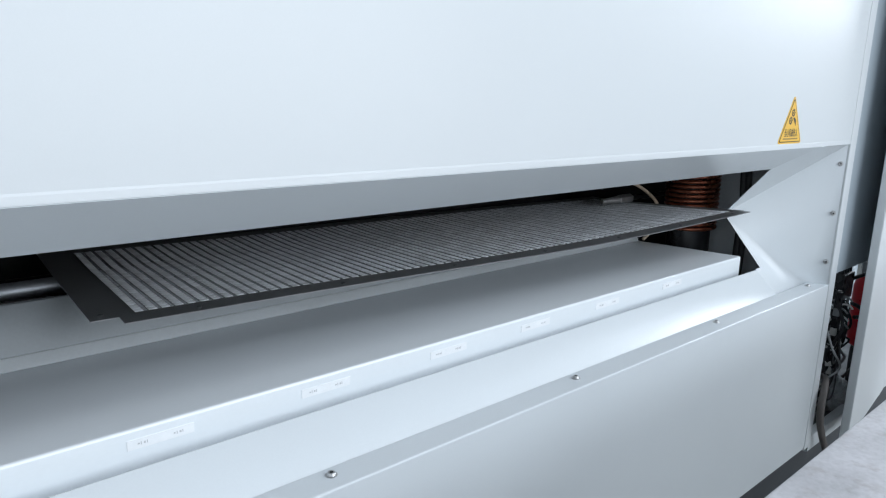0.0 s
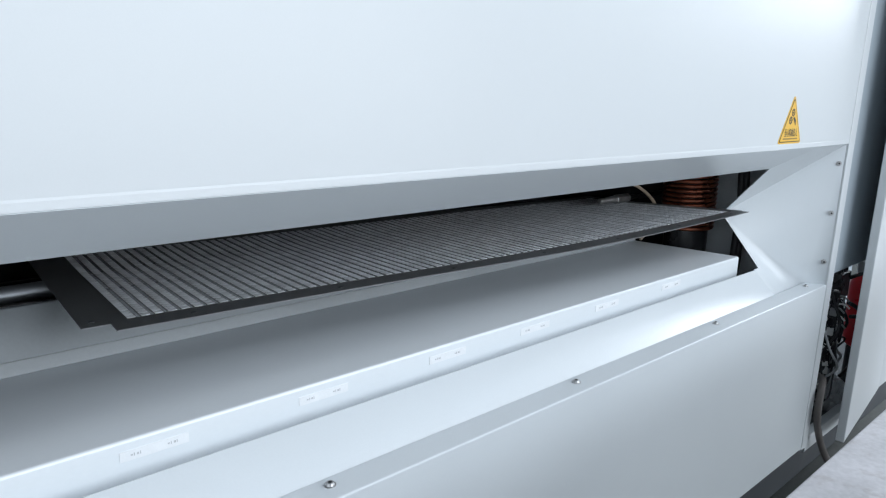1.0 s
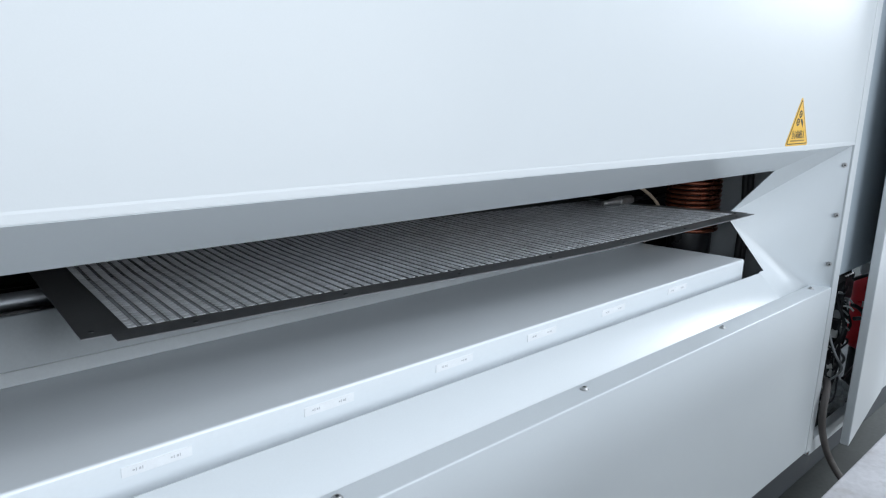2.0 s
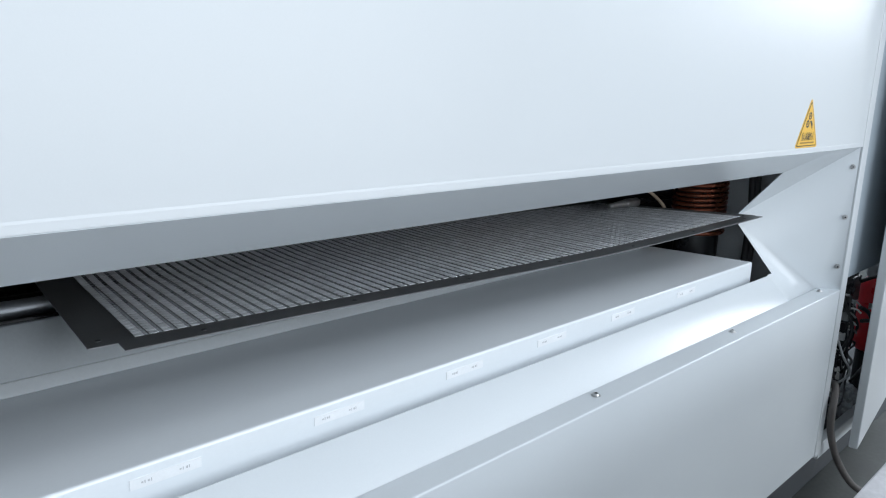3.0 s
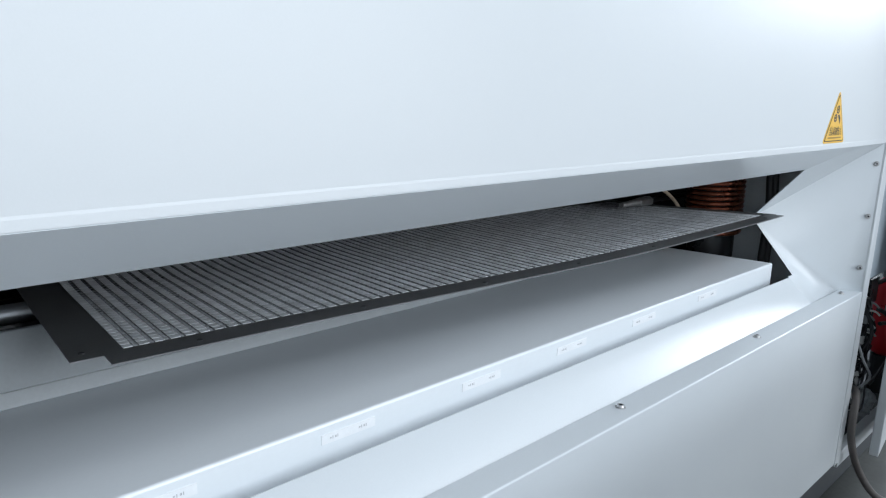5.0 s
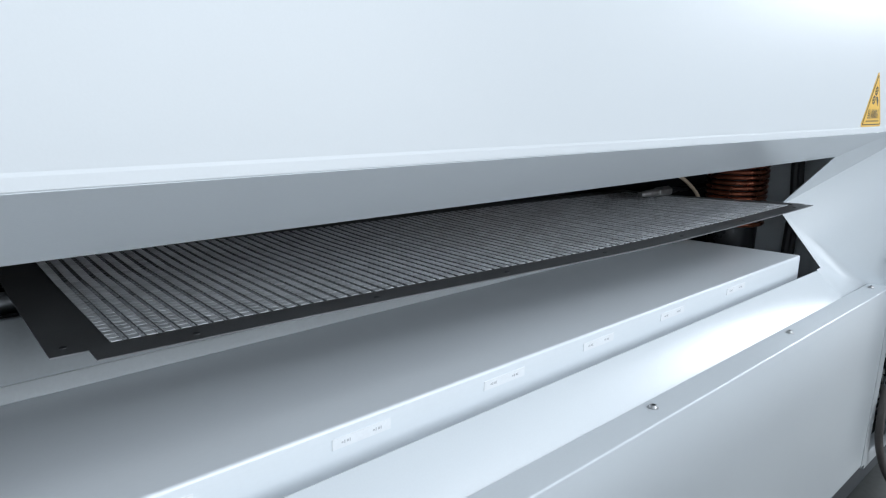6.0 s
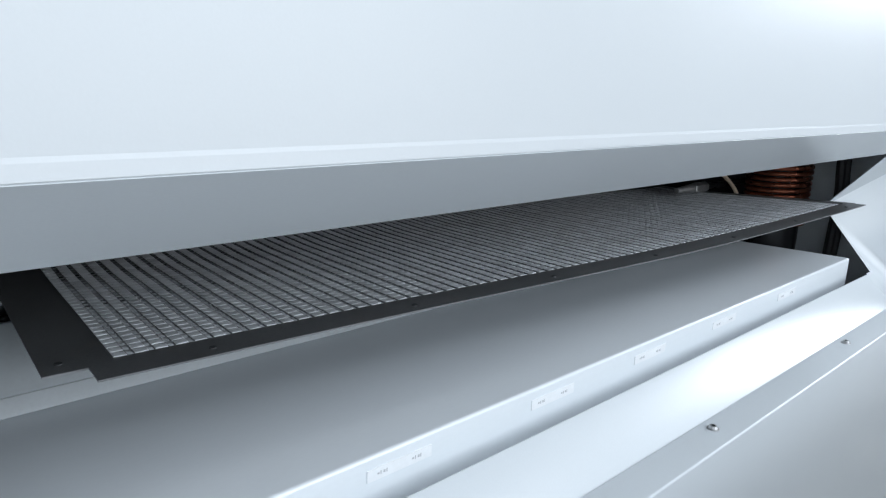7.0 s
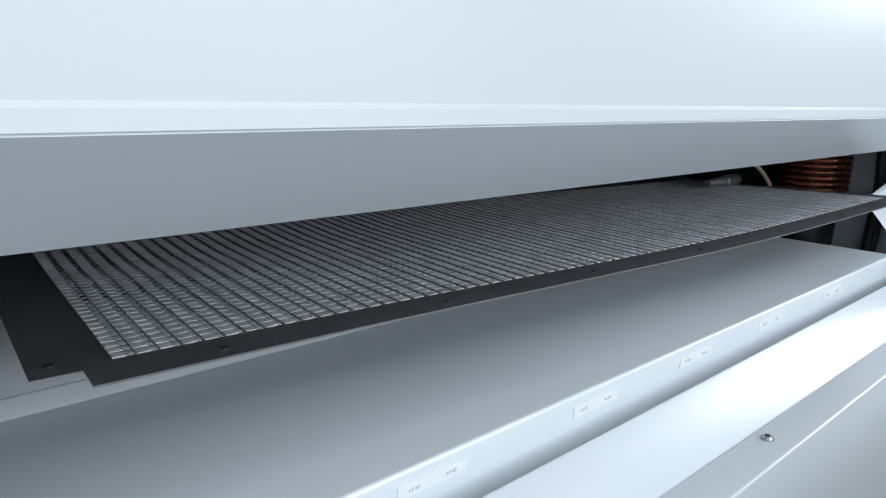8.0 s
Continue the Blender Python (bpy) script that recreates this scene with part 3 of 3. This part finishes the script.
for k in range(5):
    cy, cz, r = 0.055 + 0.012 * k % 0.03, 0.50 + 0.022 * k, 0.03 + 0.004 * (k % 3)
    ring = [(0.36 + 0.012 * k, cy + r * math.cos(a), cz + r * math.sin(a)) for a in [-1.3 + 0.55 * i for i in range(8)]]
    part("wire", tube(ring, 0.0035, 7, 4), WHITE_PLASTIC if k % 2 else GREY_PLASTIC, harness, "pale looped wire", smooth=True)
for x, y, z, t in ((0.24, 0.045, 0.47, 20), (0.26, 0.05, 0.40, -15), (0.22, 0.04, 0.335, 35), (0.40, 0.07, 0.52, 10), (0.42, 0.075, 0.435, -40)):
    part("tag", turned(box(-0.001, 0.001, -0.012, 0.012, -0.009, 0.009), pose(x, y, z, t, 0, 12)), WHITE_PLASTIC, harness, "small white tag")

loop = thing("pressure_hose", "thin black pressure hose looped round the red vessel", "hose")
part("hose", tube([(0.50, 0.10, 0.665), (0.60, 0.045, 0.69), (0.70, 0.022, 0.655), (0.715, 0.018, 0.60), (0.66, 0.022, 0.545), (0.58, 0.03, 0.525), (0.47, 0.05, 0.535)], 0.0075, 10, 6), BLACK_MATT, loop, smooth=True)
part("hose", tube([(0.42, 0.05, 0.60), (0.50, 0.035, 0.56), (0.56, 0.028, 0.48), (0.60, 0.028, 0.39), (0.615, 0.03, 0.345)], 0.0075, 10, 6), BLACK_MATT, loop, smooth=True)
part("ferrule", rod((0.608, 0.029, 0.365), (0.624, 0.031, 0.305), 0.0125, 14, 0.002), GREY_PLASTIC, loop, "grey crimped ferrule")
part("hose", tube([(0.45, 0.05, 0.30), (0.55, 0.05, 0.315), (0.66, 0.06, 0.318), (0.76, 0.07, 0.322)], 0.006, 10, 5), BLACK_MATT, loop, smooth=True)

bag = thing("plastic_bag", "crumpled clear plastic bag inside the cabinet", "bag")


def crumpled(cx, cy, cz, rx, ry, rz, seed):
    bm = bmesh.new()
    bmesh.ops.create_icosphere(bm, subdivisions=4, radius=1.0)
    for v in bm.verts:
        n = v.co.normalized()
        w = 0.75 + 0.35 * noise.noise(n * 1.7 + Vector((seed, 0, 0))) + 0.28 * abs(noise.noise(n * 4.5 + Vector((0, seed, 0)))) + 0.10 * noise.noise(n * 11)
        v.co = Vector((cx + n.x * rx * w, cy + n.y * ry * w, max(0.153, cz + n.z * rz * w)))
    return bm


part("film", crumpled(0.44, 0.085, 0.225, 0.10, 0.065, 0.085, 3.1), FILM, bag)
part("film", crumpled(0.56, 0.10, 0.20, 0.08, 0.06, 0.06, 8.4), FILM, bag)

hose = thing("floor_hose", "thick grey-brown hose hanging out onto the floor", "hose")
part("hose", tube([(0.55, 0.15, 0.19), (0.38, 0.10, 0.29), (0.22, 0.045, 0.365), (0.115, 0.002, 0.392), (0.055, -0.017, 0.375), (0.034, -0.0225, 0.32), (0.052, -0.025, 0.245), (0.097, -0.046, 0.139),
                   (0.145, -0.098, 0.046), (0.22, -0.16, 0.0175), (0.36, -0.24, 0.016), (0.62, -0.33, 0.016)], 0.0115, 14, 6), HOSE, hose, smooth=True)

# ---------------------------------------------------------------- table before the machine
table = thing("outfeed_table", "pale scuffed steel table standing before the machine", "table")
SCUFFED = surface("scuffed_pale_steel", (0.46, 0.455, 0.475), 0.42, metal=0.15, var=0.16, scale=14, bump=0.25, bump_scale=120, dirt=(0.25, 0.21, 0.20), dirt_amount=0.6, rough_var=0.12)
part("tabletop", box(-3.2, 0.75, -1.70, -0.456, 0.80, 0.824, 0.003), SCUFFED, table, "pale scuffed steel top")
for x in (-3.1, -1.2, 0.66):
    for y in (-1.62, -0.55):
        part("leg", box(x - 0.03, x + 0.03, y - 0.03, y + 0.03, 0.0, 0.80, 0.003), GREY, table)
for y in (-1.62, -0.55):
    part("rail", box(-3.07, 0.63, y - 0.015, y + 0.015, 0.72, 0.799, 0.002), GREY, table)

# ---------------------------------------------------------------- warning sticker

def triangle_plate(cx, cz, half, y0, y1, corner):
    """An upright triangle with rounded corners, facing the front; half is half its base."""
    h = half * 1.72
    pts = [Vector((cx - half, cz)), Vector((cx + half, cz)), Vector((cx, cz + h))]
    line = []
    for i in range(3):
        a, b, c = pts[i - 1], pts[i], pts[(i + 1) % 3]
        u, w = (a - b).normalized(), (c - b).normalized()
        for k in range(5):
            q = k / 4
            line.append(b + u * corner * (1 - q) ** 2 + w * corner * q ** 2)
    return plate_tri([(p.x, y0, p.y) for p in line], (0, y1 - y0, 0))


SXC, SZ0 = -0.4475, 1.2135
sticker = part("warning_sticker", triangle_plate(SXC, SZ0, 0.0735, -0.0008, 0.0, 0.012), YELLOW, machine, "yellow triangular warning sticker with black border and gears")
part("black_border", triangle_plate(SXC, SZ0 + 0.004, 0.0665, -0.0012, -0.0008, 0.008), INK, sticker)
part("yellow_field", triangle_plate(SXC, SZ0 + 0.0062, 0.0623, -0.0016, -0.0012, 0.006), YELLOW, sticker)


def ring_plate(cx, cz, r0, r1, y0, teeth):
    bm = bmesh.new()
    k = teeth * 4
    outer, inner = [], []
    for i in range(k):
        a = 2 * math.pi * i / k
        r = r1 * (1.0 if i % 4 < 2 else 0.84)
        outer.append(bm.verts.new((cx + r * math.cos(a), y0, cz + r * math.sin(a))))
        inner.append(bm.verts.new((cx + r0 * math.cos(a), y0, cz + r0 * math.sin(a))))
    for i in range(k):
        n = (i + 1) % k
        bm.faces.new((outer[i], outer[n], inner[n], inner[i]))
    made = bmesh.ops.extrude_face_region(bm, geom=bm.faces[:])
    bmesh.ops.translate(bm, verts=[g for g in made["geom"] if isinstance(g, bmesh.types.BMVert)], vec=(0, -0.0003, 0))
    return bm


for gx, gz in ((SXC + 0.000, SZ0 + 0.080), (SXC - 0.011, SZ0 + 0.060)):
    part("gear_sign", ring_plate(gx, gz, 0.0055, 0.0105, -0.0016, 8), INK, sticker)
    part("gear_hub", rod((gx, -0.0016, gz), (gx, -0.0019, gz), 0.003, 12), INK, sticker)
part("wedge_sign", plate_tri([(SXC + 0.002, -0.0016, SZ0 + 0.067), (SXC + 0.012, -0.0016, SZ0 + 0.068), (SXC + 0.021, -0.0016, SZ0 + 0.060), (SXC + 0.022, -0.0016, SZ0 + 0.046), (SXC + 0.014, -0.0016, SZ0 + 0.054)], (0, -0.0003, 0)), INK, sticker)
part("fine_print_bar", box(SXC - 0.045, SXC + 0.045, -0.0019, -0.0016, SZ0 + 0.0110, SZ0 + 0.0145), BROWN_INK, sticker)


def lettering(text, cx, z0, width, height, y, material, parent):
    """Flat letters in the built-in font, facing the front."""
    data = bpy.data.curves.new("lettering", "FONT")
    data.body, data.size, data.extrude, data.offset = text, 1.0, 0.0, 0.012
    temp = new("lettering_curve", data)
    bpy.context.view_layer.update()
    me = bpy.data.meshes.new_from_object(temp.evaluated_get(bpy.context.evaluated_depsgraph_get()))
    bpy.data.objects.remove(temp)
    bm = bmesh.new()
    bm.from_mesh(me)
    xs, ys = [v.co.x for v in bm.verts], [v.co.y for v in bm.verts]
    for v in bm.verts:
        v.co = Vector((cx - width / 2 + width * (v.co.x - min(xs)) / (max(xs) - min(xs)), y, z0 + height * (v.co.y - min(ys)) / (max(ys) - min(ys))))
    ob = part("lettering", bm, material, parent)
    return ob


lettering("\u5f53\u5fc3\u673a\u68b0\u4f24\u4eba", SXC, SZ0 + 0.0180, 0.080, 0.0215, -0.0019, INK, sticker)
